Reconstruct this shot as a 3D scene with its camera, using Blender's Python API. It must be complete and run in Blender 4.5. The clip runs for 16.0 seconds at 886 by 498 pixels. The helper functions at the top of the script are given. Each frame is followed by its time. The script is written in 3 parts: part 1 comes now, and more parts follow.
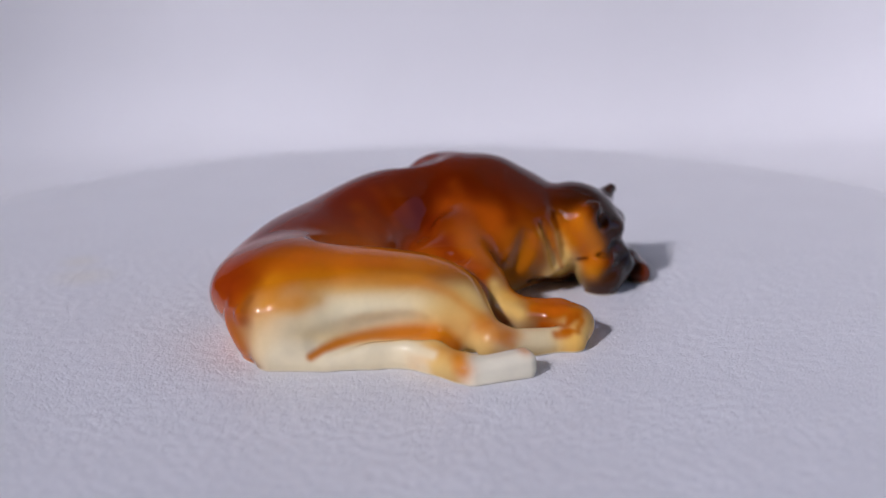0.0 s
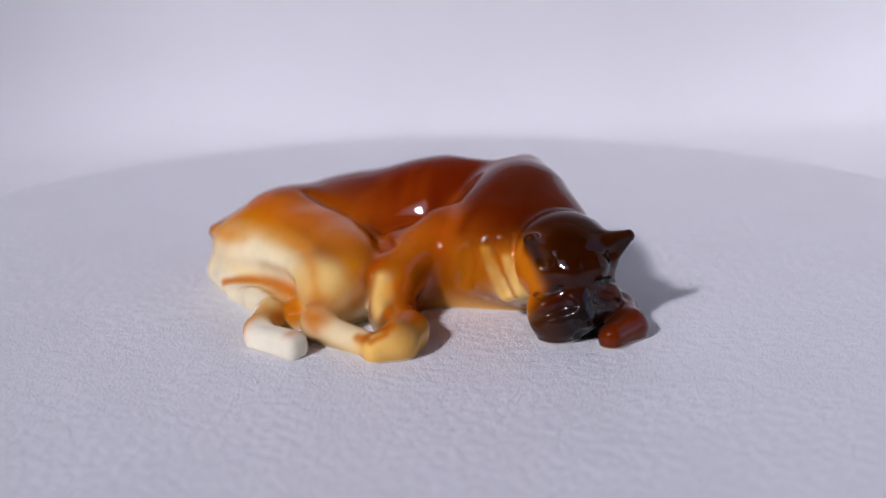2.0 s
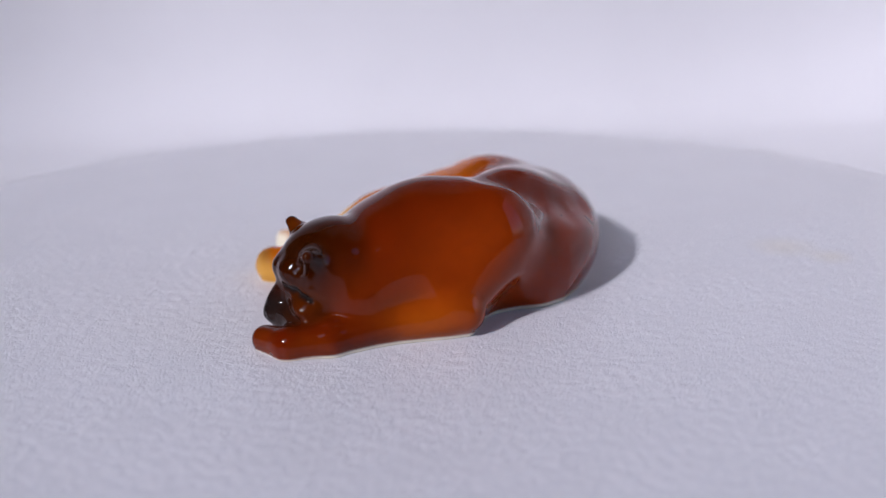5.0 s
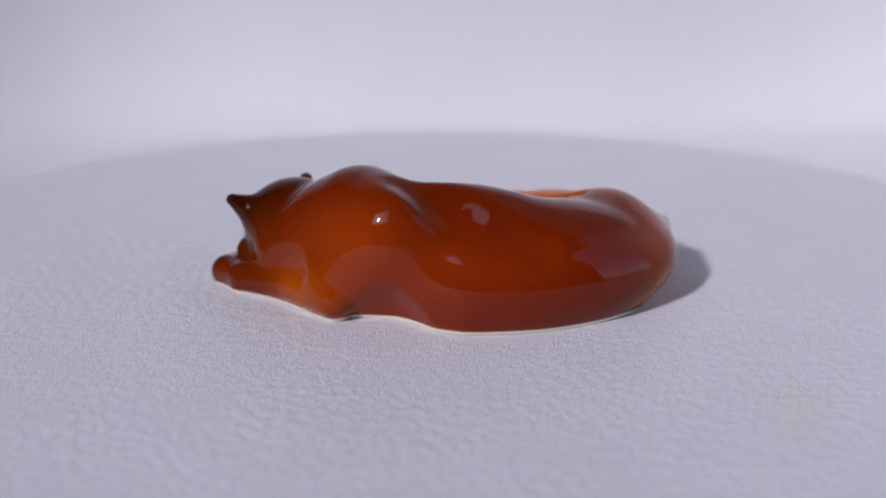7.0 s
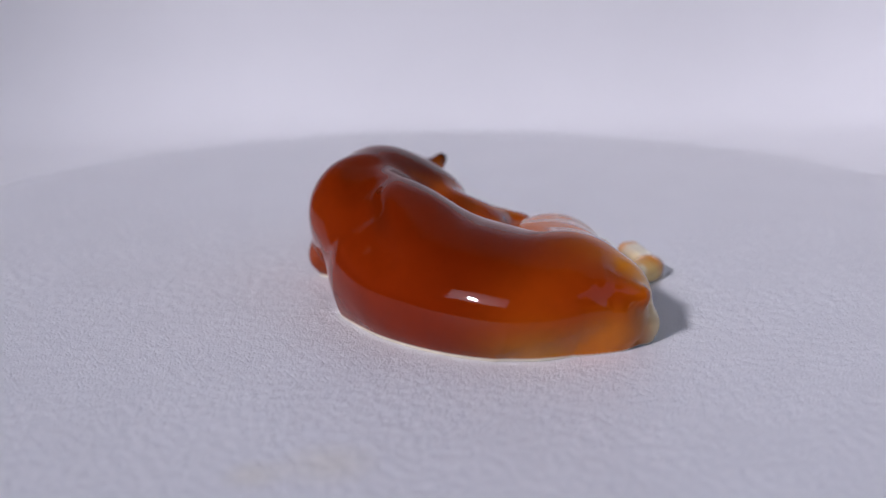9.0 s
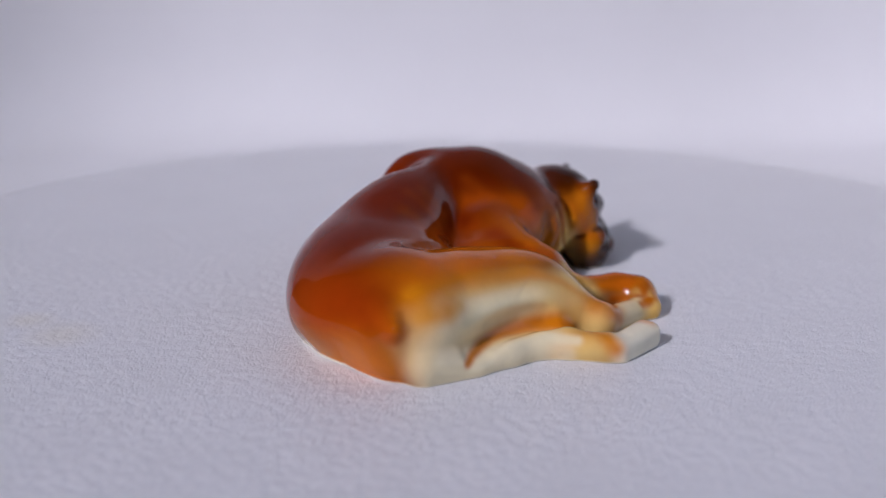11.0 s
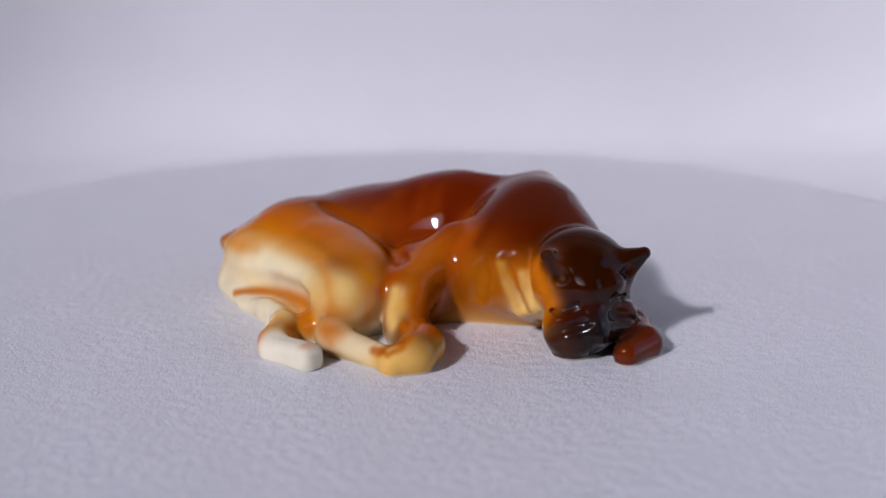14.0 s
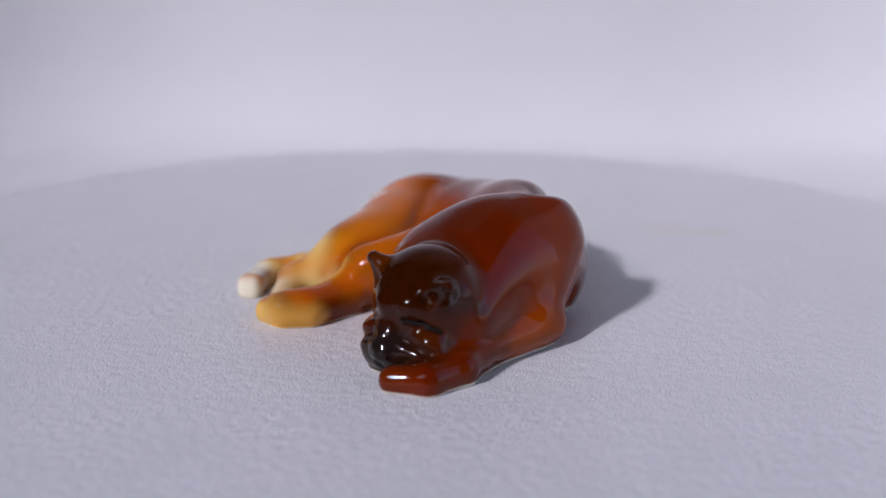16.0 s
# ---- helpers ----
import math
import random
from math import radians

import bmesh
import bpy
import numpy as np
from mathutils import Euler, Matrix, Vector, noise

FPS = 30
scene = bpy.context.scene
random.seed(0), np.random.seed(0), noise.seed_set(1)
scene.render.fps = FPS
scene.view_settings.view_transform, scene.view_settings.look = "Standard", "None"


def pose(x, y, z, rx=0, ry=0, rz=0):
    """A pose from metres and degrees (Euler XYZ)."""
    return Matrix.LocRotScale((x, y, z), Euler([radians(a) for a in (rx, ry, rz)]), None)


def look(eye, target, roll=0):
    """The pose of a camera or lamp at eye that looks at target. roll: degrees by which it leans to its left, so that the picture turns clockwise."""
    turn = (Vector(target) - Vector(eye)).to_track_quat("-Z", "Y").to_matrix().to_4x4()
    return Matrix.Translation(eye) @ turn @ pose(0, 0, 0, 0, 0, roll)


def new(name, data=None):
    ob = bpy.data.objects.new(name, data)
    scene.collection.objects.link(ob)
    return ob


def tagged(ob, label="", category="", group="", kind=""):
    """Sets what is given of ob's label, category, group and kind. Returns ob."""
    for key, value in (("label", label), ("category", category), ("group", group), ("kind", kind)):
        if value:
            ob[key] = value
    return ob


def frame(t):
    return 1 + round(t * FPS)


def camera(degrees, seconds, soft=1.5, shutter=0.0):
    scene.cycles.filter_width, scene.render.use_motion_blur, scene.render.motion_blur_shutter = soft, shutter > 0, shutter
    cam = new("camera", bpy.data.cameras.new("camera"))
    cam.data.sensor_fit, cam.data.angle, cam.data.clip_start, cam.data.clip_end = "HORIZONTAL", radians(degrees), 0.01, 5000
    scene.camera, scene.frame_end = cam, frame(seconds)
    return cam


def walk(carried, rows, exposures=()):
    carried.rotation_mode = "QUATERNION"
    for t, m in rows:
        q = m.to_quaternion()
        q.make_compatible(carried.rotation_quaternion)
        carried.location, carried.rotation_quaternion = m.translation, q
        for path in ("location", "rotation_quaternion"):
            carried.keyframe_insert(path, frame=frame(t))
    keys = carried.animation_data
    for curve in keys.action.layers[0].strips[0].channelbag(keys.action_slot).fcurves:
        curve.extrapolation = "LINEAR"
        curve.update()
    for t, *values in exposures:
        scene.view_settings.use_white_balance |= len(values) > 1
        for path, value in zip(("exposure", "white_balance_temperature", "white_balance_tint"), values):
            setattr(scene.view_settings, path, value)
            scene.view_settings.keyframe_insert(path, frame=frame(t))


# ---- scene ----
cam = camera(37.0, 16.0, 1.5)
cam.data.dof.use_dof = True
cam.data.dof.focus_distance = 0.334
cam.data.dof.aperture_fstop = 8.0

PATH = [
    (0.0, look((0.0, -0.3511, 0.1241), (0.00153, 0.00245, 0.01494), -0.67)),
    (0.5, look((0.0, -0.3511, 0.1241), (0.00171, 0.00225, 0.01429), -0.59)),
    (1.0, look((0.0, -0.3511, 0.1241), (0.00195, 0.00202, 0.01354), -0.62)),
    (1.5, look((0.0, -0.3511, 0.1241), (0.00228, 0.00184, 0.01299), -0.85)),
    (2.0, look((0.0, -0.3511, 0.1241), (0.00244, 0.00169, 0.01252), -1.15)),
    (2.5, look((0.0, -0.3511, 0.1241), (0.00248, 0.00150, 0.01192), -1.31)),
    (3.0, look((0.0, -0.3511, 0.1241), (0.00245, 0.00133, 0.01137), -1.28)),
    (3.5, look((0.0, -0.3511, 0.1241), (0.00220, 0.00116, 0.01086), -1.16)),
    (4.0, look((0.0, -0.3511, 0.1241), (0.00206, 0.00106, 0.01052), -1.03)),
    (4.5, look((0.0, -0.3511, 0.1241), (0.00218, 0.00105, 0.01052), -0.92)),
    (5.0, look((0.0, -0.3511, 0.1241), (0.00251, 0.00106, 0.01055), -0.84)),
    (6.0, look((0.0, -0.3511, 0.1241), (0.00152, 0.00113, 0.01073), -0.43)),
    (7.5, look((0.0, -0.3511, 0.1241), (0.00003, 0.00121, 0.01099), 0.18)),
    (8.0, look((0.0, -0.3511, 0.1241), (-0.00066, 0.00112, 0.01071), -0.12)),
    (8.5, look((0.0, -0.3511, 0.1241), (-0.00156, 0.00109, 0.01062), -0.45)),
    (9.5, look((0.0, -0.3511, 0.1241), (-0.00389, 0.00146, 0.01182), -0.17)),
    (11.0, look((0.0, -0.3511, 0.1241), (-0.00740, 0.00197, 0.01362), 0.25)),
    (11.5, look((0.0, -0.3511, 0.1241), (-0.00717, 0.00204, 0.01383), 0.20)),
    (12.0, look((0.0, -0.3511, 0.1241), (-0.00638, 0.00213, 0.01406), 0.17)),
    (12.5, look((0.0, -0.3511, 0.1241), (-0.00500, 0.00225, 0.01439), 0.17)),
    (13.0, look((0.0, -0.3511, 0.1241), (-0.00348, 0.00244, 0.01496), 0.15)),
    (13.5, look((0.0, -0.3511, 0.1241), (-0.00214, 0.00269, 0.01571), 0.10)),
    (14.0, look((0.0, -0.3511, 0.1241), (-0.00116, 0.00288, 0.01632), 0.15)),
    (14.5, look((0.0, -0.3511, 0.1241), (-0.00023, 0.00291, 0.01643), 0.35)),
    (15.0, look((0.0, -0.3511, 0.1241), (0.00038, 0.00285, 0.01623), 0.61)),
    (15.5, look((0.0, -0.3511, 0.1241), (-0.00033, 0.00281, 0.01608), 0.76)),
    (16.0, look((0.0, -0.3511, 0.1241), (-0.00157, 0.00277, 0.01598), 0.78)),
]
walk(cam, PATH, [(t, e + 0.28, 5620, 20) for t, e in ((0, 0.26), (1.5, 0.31), (3.5, 0.43), (5, 0.43), (7.5, 0.25), (8.5, 0.24), (11, 0.24), (13, 0.23), (16, 0.24))])

# ---------------------------------------------------------------- light
SUN_TO = Vector((-0.520, -0.632, 0.575))       # the way from the table to the sun
world = bpy.data.worlds.new("sky")
scene.world = world
world.use_nodes = True
wn = world.node_tree.nodes
sky = wn.new("ShaderNodeTexSky")
sky.sky_type = "NISHITA"
sky.sun_disc = False
sky.sun_elevation = math.asin(SUN_TO.z)
sky.sun_rotation = math.atan2(SUN_TO.x, SUN_TO.y)
world.node_tree.links.new(sky.outputs[0], wn["Background"].inputs[0])
wn["Background"].inputs[1].default_value = 0.15

sun_data = bpy.data.lights.new("sun", "SUN")
sun_data.energy = 1.5
sun_data.angle = radians(5.0)
sun_data.color = (1.0, 0.93, 0.86)
sun = new("sun", sun_data)
sun.matrix_world = look(SUN_TO * 5.0, (0, 0, 0))


# ---------------------------------------------------------------- helpers
def part(name, bm, material, parent, label=""):
    me = bpy.data.meshes.new(name)
    bm.to_mesh(me)
    bm.free()
    if material:
        me.materials.append(material)
    ob = new(name, me)
    ob.parent = parent
    if label:
        ob["label"] = label
    return ob


def shade(ob, on=True):
    for p in ob.data.polygons:
        p.use_smooth = on
    return ob


def box(x0, y0, z0, x1, y1, z1, bevel=0.0):
    bm = bmesh.new()
    bmesh.ops.create_cube(bm, size=1.0, matrix=Matrix.Translation(((x0 + x1) / 2, (y0 + y1) / 2, (z0 + z1) / 2))
                          @ Matrix.Diagonal((x1 - x0, y1 - y0, z1 - z0, 1)))
    if bevel:
        bmesh.ops.bevel(bm, geom=bm.edges[:], offset=bevel, segments=2, affect="EDGES", profile=0.5)
    return bm


def lathe(profile, steps=192):
    """A turned body from (radius, height) pairs, closed where the radius is 0."""
    bm = bmesh.new()
    rings = []
    for r, z in profile:
        if r == 0:
            rings.append([bm.verts.new((0, 0, z))])
        else:
            rings.append([bm.verts.new((r * math.cos(a), r * math.sin(a), z))
                          for a in (2 * math.pi * k / steps for k in range(steps))])
    for lo, hi in zip(rings, rings[1:]):
        for k in range(steps):
            j = (k + 1) % steps
            f = [lo[k % len(lo)], lo[j % len(lo)], hi[j % len(hi)], hi[k % len(hi)]]
            f = [v for n, v in enumerate(f) if v not in f[:n]]
            if len(f) > 2:
                bm.faces.new(f)
    bmesh.ops.recalc_face_normals(bm, faces=bm.faces[:])
    return bm


# ---------------------------------------------------------------- materials
def material(name, colour, rough, spec=0.5):
    m = bpy.data.materials.new(name)
    m.use_nodes = True
    n = m.node_tree.nodes["Principled BSDF"]
    n.inputs["Base Color"].default_value = (*colour, 1)
    n.inputs["Roughness"].default_value = rough
    n.inputs["Specular IOR Level"].default_value = spec
    return m


def node(m, kind, **inputs):
    n = m.node_tree.nodes.new(kind)
    for key, value in inputs.items():
        n.inputs[key.replace("_", " ")].default_value = value
    return n


def join(m, a, b):
    m.node_tree.links.new(a, b)


def mottled(name, low, high, scale, rough, bump=0.0, bump_scale=200.0, spec=0.4):
    """Paint or plaster with a slow change of tone and a fine grain."""
    m = material(name, low, rough, spec)
    p = m.node_tree.nodes["Principled BSDF"]
    co = node(m, "ShaderNodeTexCoord")
    n1 = node(m, "ShaderNodeTexNoise", Scale=scale, Detail=5.0, Roughness=0.6)
    ramp = node(m, "ShaderNodeValToRGB")
    ramp.color_ramp.elements[0].position, ramp.color_ramp.elements[1].position = 0.3, 0.7
    ramp.color_ramp.elements[0].color = (*low, 1)
    ramp.color_ramp.elements[1].color = (*high, 1)
    join(m, co.outputs["Object"], n1.inputs["Vector"])
    join(m, n1.outputs["Fac"], ramp.inputs["Fac"])
    join(m, ramp.outputs["Color"], p.inputs["Base Color"])
    if bump:
        n2 = node(m, "ShaderNodeTexNoise", Scale=bump_scale, Detail=4.0)
        b = node(m, "ShaderNodeBump", Strength=bump, Distance=0.001)
        join(m, co.outputs["Object"], n2.inputs["Vector"])
        join(m, n2.outputs["Fac"], b.inputs["Height"])
        join(m, b.outputs["Normal"], p.inputs["Normal"])
    return m


def platter_skin():
    """White vinyl with a fine leather grain, a few yellowish stains and specks."""
    m = material("white_grained_vinyl", (0.74, 0.74, 0.76), 0.42, 0.4)
    p = m.node_tree.nodes["Principled BSDF"]
    co = node(m, "ShaderNodeTexCoord")
    warp = node(m, "ShaderNodeTexNoise", Scale=300.0, Detail=2.0)
    cells = node(m, "ShaderNodeTexVoronoi", Scale=360.0, Randomness=1.0)
    cells.feature = "SMOOTH_F1"
    mix = node(m, "ShaderNodeMixRGB", Fac=0.0016)
    mix.blend_type = "ADD"
    mix.inputs["Fac"].default_value = 0.0016
    fine = node(m, "ShaderNodeTexNoise", Scale=1500.0, Detail=3.0)
    patch = node(m, "ShaderNodeTexNoise", Scale=45.0, Detail=3.0)
    height = node(m, "ShaderNodeMath")
    height.operation = "MULTIPLY"
    add = node(m, "ShaderNodeMath")
    add.operation = "ADD"
    b = node(m, "ShaderNodeBump", Strength=0.75, Distance=0.0009)
    join(m, co.outputs["Object"], warp.inputs["Vector"])
    join(m, co.outputs["Object"], mix.inputs[1])
    join(m, warp.outputs["Color"], mix.inputs[2])
    join(m, mix.outputs[0], cells.inputs["Vector"])
    join(m, co.outputs["Object"], fine.inputs["Vector"])
    join(m, co.outputs["Object"], patch.inputs["Vector"])
    join(m, cells.outputs["Distance"], height.inputs[0])
    join(m, patch.outputs["Fac"], height.inputs[1])
    join(m, height.outputs[0], add.inputs[0])
    soft = node(m, "ShaderNodeMath")
    soft.operation = "MULTIPLY"
    soft.inputs[1].default_value = 0.65
    join(m, fine.outputs["Fac"], soft.inputs[0])
    join(m, soft.outputs[0], add.inputs[1])
    join(m, add.outputs[0], b.inputs["Height"])
    join(m, b.outputs["Normal"], p.inputs["Normal"])
    # stains
    tone = node(m, "ShaderNodeValToRGB")
    tone.color_ramp.elements[0].color = (0.78, 0.78, 0.80, 1)
    tone.color_ramp.elements[1].color = (0.84, 0.84, 0.86, 1)
    join(m, patch.outputs["Fac"], tone.inputs["Fac"])
    last = tone.outputs["Color"]
    for cx, cy, r in ((-0.081, 0.075, 0.012), (-0.078, 0.090, 0.008)):
        d = node(m, "ShaderNodeVectorMath")
        d.operation = "DISTANCE"
        d.inputs[1].default_value = (cx, cy, 0)
        join(m, co.outputs["Object"], d.inputs[0])
        ring = node(m, "ShaderNodeMapRange")
        ring.inputs["From Min"].default_value, ring.inputs["From Max"].default_value = r, r * 0.2
        ring.inputs["To Max"].default_value = 0.35
        join(m, d.outputs["Value"], ring.inputs["Value"])
        mx = node(m, "ShaderNodeMixRGB")
        mx.inputs["Color2"].default_value = (0.82, 0.76, 0.60, 1)
        join(m, ring.outputs["Result"], mx.inputs["Fac"])
        join(m, last, mx.inputs["Color1"])
        last = mx.outputs["Color"]
    join(m, last, p.inputs["Base Color"])
    return m


def glaze():
    """Sprayed underglaze colours below a clear, slightly uneven gloss."""
    m = material("porcelain_glaze", (0.5, 0.2, 0.05), 0.035, 0.28)
    p = m.node_tree.nodes["Principled BSDF"]
    paint = node(m, "ShaderNodeVertexColor")
    paint.layer_name = "underglaze"
    co = node(m, "ShaderNodeTexCoord")
    cloud = node(m, "ShaderNodeTexNoise", Scale=110.0, Detail=4.0, Roughness=0.6)
    span = node(m, "ShaderNodeMapRange")
    span.inputs["To Min"].default_value, span.inputs["To Max"].default_value = 0.84, 1.16
    tint = node(m, "ShaderNodeMixRGB", Fac=1.0)
    tint.inputs["Fac"].default_value = 1.0
    tint.blend_type = "MULTIPLY"
    join(m, co.outputs["Object"], cloud.inputs["Vector"])
    join(m, cloud.outputs["Fac"], span.inputs["Value"])
    join(m, paint.outputs["Color"], tint.inputs[1])
    join(m, span.outputs["Result"], tint.inputs[2])
    join(m, tint.outputs[0], p.inputs["Base Color"])
    wave = node(m, "ShaderNodeTexNoise", Scale=160.0, Detail=2.0)
    b = node(m, "ShaderNodeBump", Strength=0.06, Distance=0.0006)
    join(m, co.outputs["Object"], wave.inputs["Vector"])
    join(m, wave.outputs["Fac"], b.inputs["Height"])
    join(m, b.outputs["Normal"], p.inputs["Normal"])
    p.inputs["IOR"].default_value = 1.46
    return m


VINYL = platter_skin()
PAPER = mottled("white_backdrop_paper", (0.71, 0.71, 0.725), (0.75, 0.75, 0.765), 6.0, 0.8, 0.05, 900.0, 0.2)
PLASTIC = mottled("white_plastic", (0.70, 0.70, 0.72), (0.76, 0.76, 0.78), 30.0, 0.4, 0.03)
WOOD = mottled("brown_table_wood", (0.16, 0.09, 0.05), (0.26, 0.15, 0.08), 14.0, 0.5, 0.1)
PLASTER = mottled("dim_plaster", (0.20, 0.19, 0.18), (0.25, 0.24, 0.23), 3.0, 0.9, 0.1)
FLOORING = mottled("dark_floorboards", (0.10, 0.07, 0.05), (0.17, 0.12, 0.08), 5.0, 0.5, 0.05)
FRAME = mottled("window_paint", (0.70, 0.70, 0.70), (0.78, 0.78, 0.78), 20.0, 0.5)
GLAZE = glaze()

# ---------------------------------------------------------------- room
TOP = -0.055                    # table top below the platter
FLOOR = TOP - 0.75
X0, X1, Y0, Y1, CEIL = -3.0, 2.2, -1.4, 2.4, FLOOR + 3.7


def structure(name, bm, mat, label):
    return tagged(part(name, bm, mat, None), label, name.split("_")[0], kind="structure")


structure("floor", box(X0 - .2, Y0 - .2, FLOOR - 0.1, X1 + .2, Y1 + .2, FLOOR), FLOORING, "dark wooden floorboards of a plain room")
structure("ceiling", box(X0 - .2, Y0 - .2, CEIL, X1 + .2, Y1 + .2, CEIL + 0.1), PLASTER, "plain dim plastered ceiling of the room")
structure("wall_back", box(X0 - .2, Y1, FLOOR, X1 + .2, Y1 + 0.2, CEIL), PLASTER, "plain dim plastered wall behind the backdrop")
structure("wall_left", box(X0 - 0.2, Y0, FLOOR, X0, Y1, CEIL), PLASTER, "plain dim plastered wall of the room")
# the front wall has the window through which the sun falls
WX0, WX1, WZ0, WZ1 = -2.0, -0.38, 0.98, 2.25
bm = bmesh.new()
for a in ((X0, FLOOR, WX0, CEIL), (WX1, FLOOR, X1, CEIL), (WX0, FLOOR, WX1, WZ0), (WX0, WZ1, WX1, CEIL)):
    one = box(a[0], Y0 - 0.2, a[1], a[2], Y0, a[3])
    me = bpy.data.meshes.new("piece")
    one.to_mesh(me)
    one.free()
    bm.from_mesh(me)
structure("wall_front", bm, PLASTER, "plain dim plastered wall with one window opening")

# the right wall has a wide unseen opening, added to fill shadows with skylight
RY0, RY1, RZ0, RZ1 = -1.2, 2.2, -0.2, 2.65
bm = bmesh.new()
for a in ((Y0, FLOOR, RY0, CEIL), (RY1, FLOOR, Y1, CEIL), (RY0, FLOOR, RY1, RZ0), (RY0, RZ1, RY1, CEIL)):
    one = box(X1, a[0], a[1], X1 + 0.2, a[2], a[3])
    me = bpy.data.meshes.new("piece")
    one.to_mesh(me)
    one.free()
    bm.from_mesh(me)
structure("wall_right", bm, PLASTER, "plain dim plastered wall with one wide opening added for skylight")
window = tagged(new("window_fill"), "unseen wide white window frame, added for skylight fill", "window", kind="structure")
for name, a in (("sill", (RY0 - .04, RZ0, RY1 + .04, RZ0 + 0.03)), ("head", (RY0, RZ1 - 0.05, RY1, RZ1)),
                ("jamb", (RY0, RZ0 + 0.03, RY0 + 0.05, RZ1 - 0.05)), ("jamb", (RY1 - 0.05, RZ0 + 0.03, RY1, RZ1 - 0.05))):
    part(name, box(X1 + 0.10, a[0], a[1], X1 + 0.16, a[2], a[3], 0.004), FRAME, window)

window = tagged(new("window_1"), "white painted window frame without curtains, in sunlight", "window", kind="structure")
for name, a in (("sill", (WX0 - .04, WZ0, WX1 + .04, WZ0 + 0.03)), ("head", (WX0, WZ1 - 0.05, WX1, WZ1)),
                ("jamb", (WX0, WZ0 + 0.03, WX0 + 0.05, WZ1 - 0.05)), ("jamb", (WX1 - 0.05, WZ0 + 0.03, WX1, WZ1 - 0.05))):
    part(name, box(a[0], Y0 - 0.16, a[1], a[2], Y0 - 0.10, a[3], 0.004), FRAME, window)

table = tagged(new("table"), "brown wooden table under the turntable and backdrop", "table")
part("tabletop", box(-0.75, -0.30, TOP - 0.03, 0.75, 0.75, TOP, 0.004), WOOD, table)
for x in (-0.69, 0.69):
    for y in (-0.24, 0.69):
        part("leg", box(x - 0.03, y - 0.03, FLOOR, x + 0.03, y + 0.03, TOP - 0.03, 0.004), WOOD, table)


def backdrop_sheet():
    """Paper that lies on the table under the turntable, rises in a wide bow behind it and curls over it."""
    line = [(0.12, 0.001), (0.25, 0.001), (BOW - 0.06, 0.001)]
    line += [(BOW - 0.06 + 0.06 * math.sin(radians(a)), 0.061 - 0.06 * math.cos(radians(a))) for a in range(15, 91, 15)]
    line += [(BOW + 0.03 * k / 8, 0.061 + 0.36 * k / 8) for k in range(1, 9)]
    # unseen curl overhead, added for its white reflection in the glaze
    line += [(0.04 + (BOW - 0.01) * math.cos(radians(a)), 0.421 + 0.34 * math.sin(radians(a))) for a in range(8, 89, 8)]
    bm = bmesh.new()
    cols = []
    for k in range(97):
        a = radians(-14 + 152 * k / 96)
        wave = 0.006 * math.sin(3 * a)
        wide = (abs(math.cos(a)) ** 5 + abs(math.sin(a)) ** 5) ** -0.2
        # right part bent away from the sun, to darken that side
        back = 0.45 * max(0.0, BOW * wide * math.cos(a) + 0.05) ** 2
        cols.append([[bm.verts.new(((r * wide + (wave if h > 0.02 else 0) + d * (h > 0.02)) * math.cos(a),
                                    (r * wide + (wave if h > 0.02 else 0) + d * (h > 0.02)) * math.sin(a) + back, TOP + h - d * (h <= 0.02)))
                      for d in (0.0, 0.0008)] for r, h in line])
    n = len(line)
    for p, q in zip(cols, cols[1:]):
        for i in range(n - 1):
            bm.faces.new((p[i][0], p[i + 1][0], q[i + 1][0], q[i][0]))
            bm.faces.new((p[i][1], q[i][1], q[i + 1][1], p[i + 1][1]))
        bm.faces.new((p[n - 1][0], p[n - 1][1], q[n - 1][1], q[n - 1][0]))
        bm.faces.new((p[0][0], q[0][0], q[0][1], p[0][1]))
    for p in (cols[0], cols[-1]):
        for i in range(n - 1):
            bm.faces.new((p[i][0], p[i][1], p[i + 1][1], p[i + 1][0]))
    bmesh.ops.recalc_face_normals(bm, faces=bm.faces[:])
    return bm


BOW = 0.45
sheet = tagged(part("backdrop", backdrop_sheet(), PAPER, None), "plain white paper sheet bowed behind and over the turntable", "backdrop", kind="structure")
shade(sheet)

# ---------------------------------------------------------------- turntable
base = tagged(new("turntable_stand"), "round white plastic stand of a motor turntable on the table", "turntable stand")
shade(part("housing", lathe([(0, TOP), (0.105, TOP), (0.11, TOP + 0.004), (0.11, TOP + 0.032), (0.106, TOP + 0.036), (0, TOP + 0.036)]), PLASTIC, base), False)
shade(part("spindle", lathe([(0, TOP + 0.036), (0.02, TOP + 0.036), (0.02, TOP + 0.041), (0, TOP + 0.041)], 48), PLASTIC, base), False)

turntable = tagged(new("turntable_platter"), "round white turntable platter with a grained vinyl top", "turntable")
RAD = 0.20
plate = [(0, -0.014), (RAD - 0.003, -0.014), (RAD - 0.0006, -0.0125), (RAD, -0.010), (RAD, -0.0042), (0, -0.0042)]
shade(part("plate", lathe(plate), PLASTIC, turntable), False)
skin = [(0, -0.0040), (RAD - 0.0004, -0.0040), (RAD + 0.0002, -0.0034), (RAD + 0.0002, -0.0010), (RAD - 0.0008, 0.0), (RAD - 0.01, 0.0), (0.12, 0.0), (0.06, 0.0), (0, 0.0)]
shade(part("vinyl_top", lathe(skin), VINYL, turntable, "white grained vinyl covering"), False)

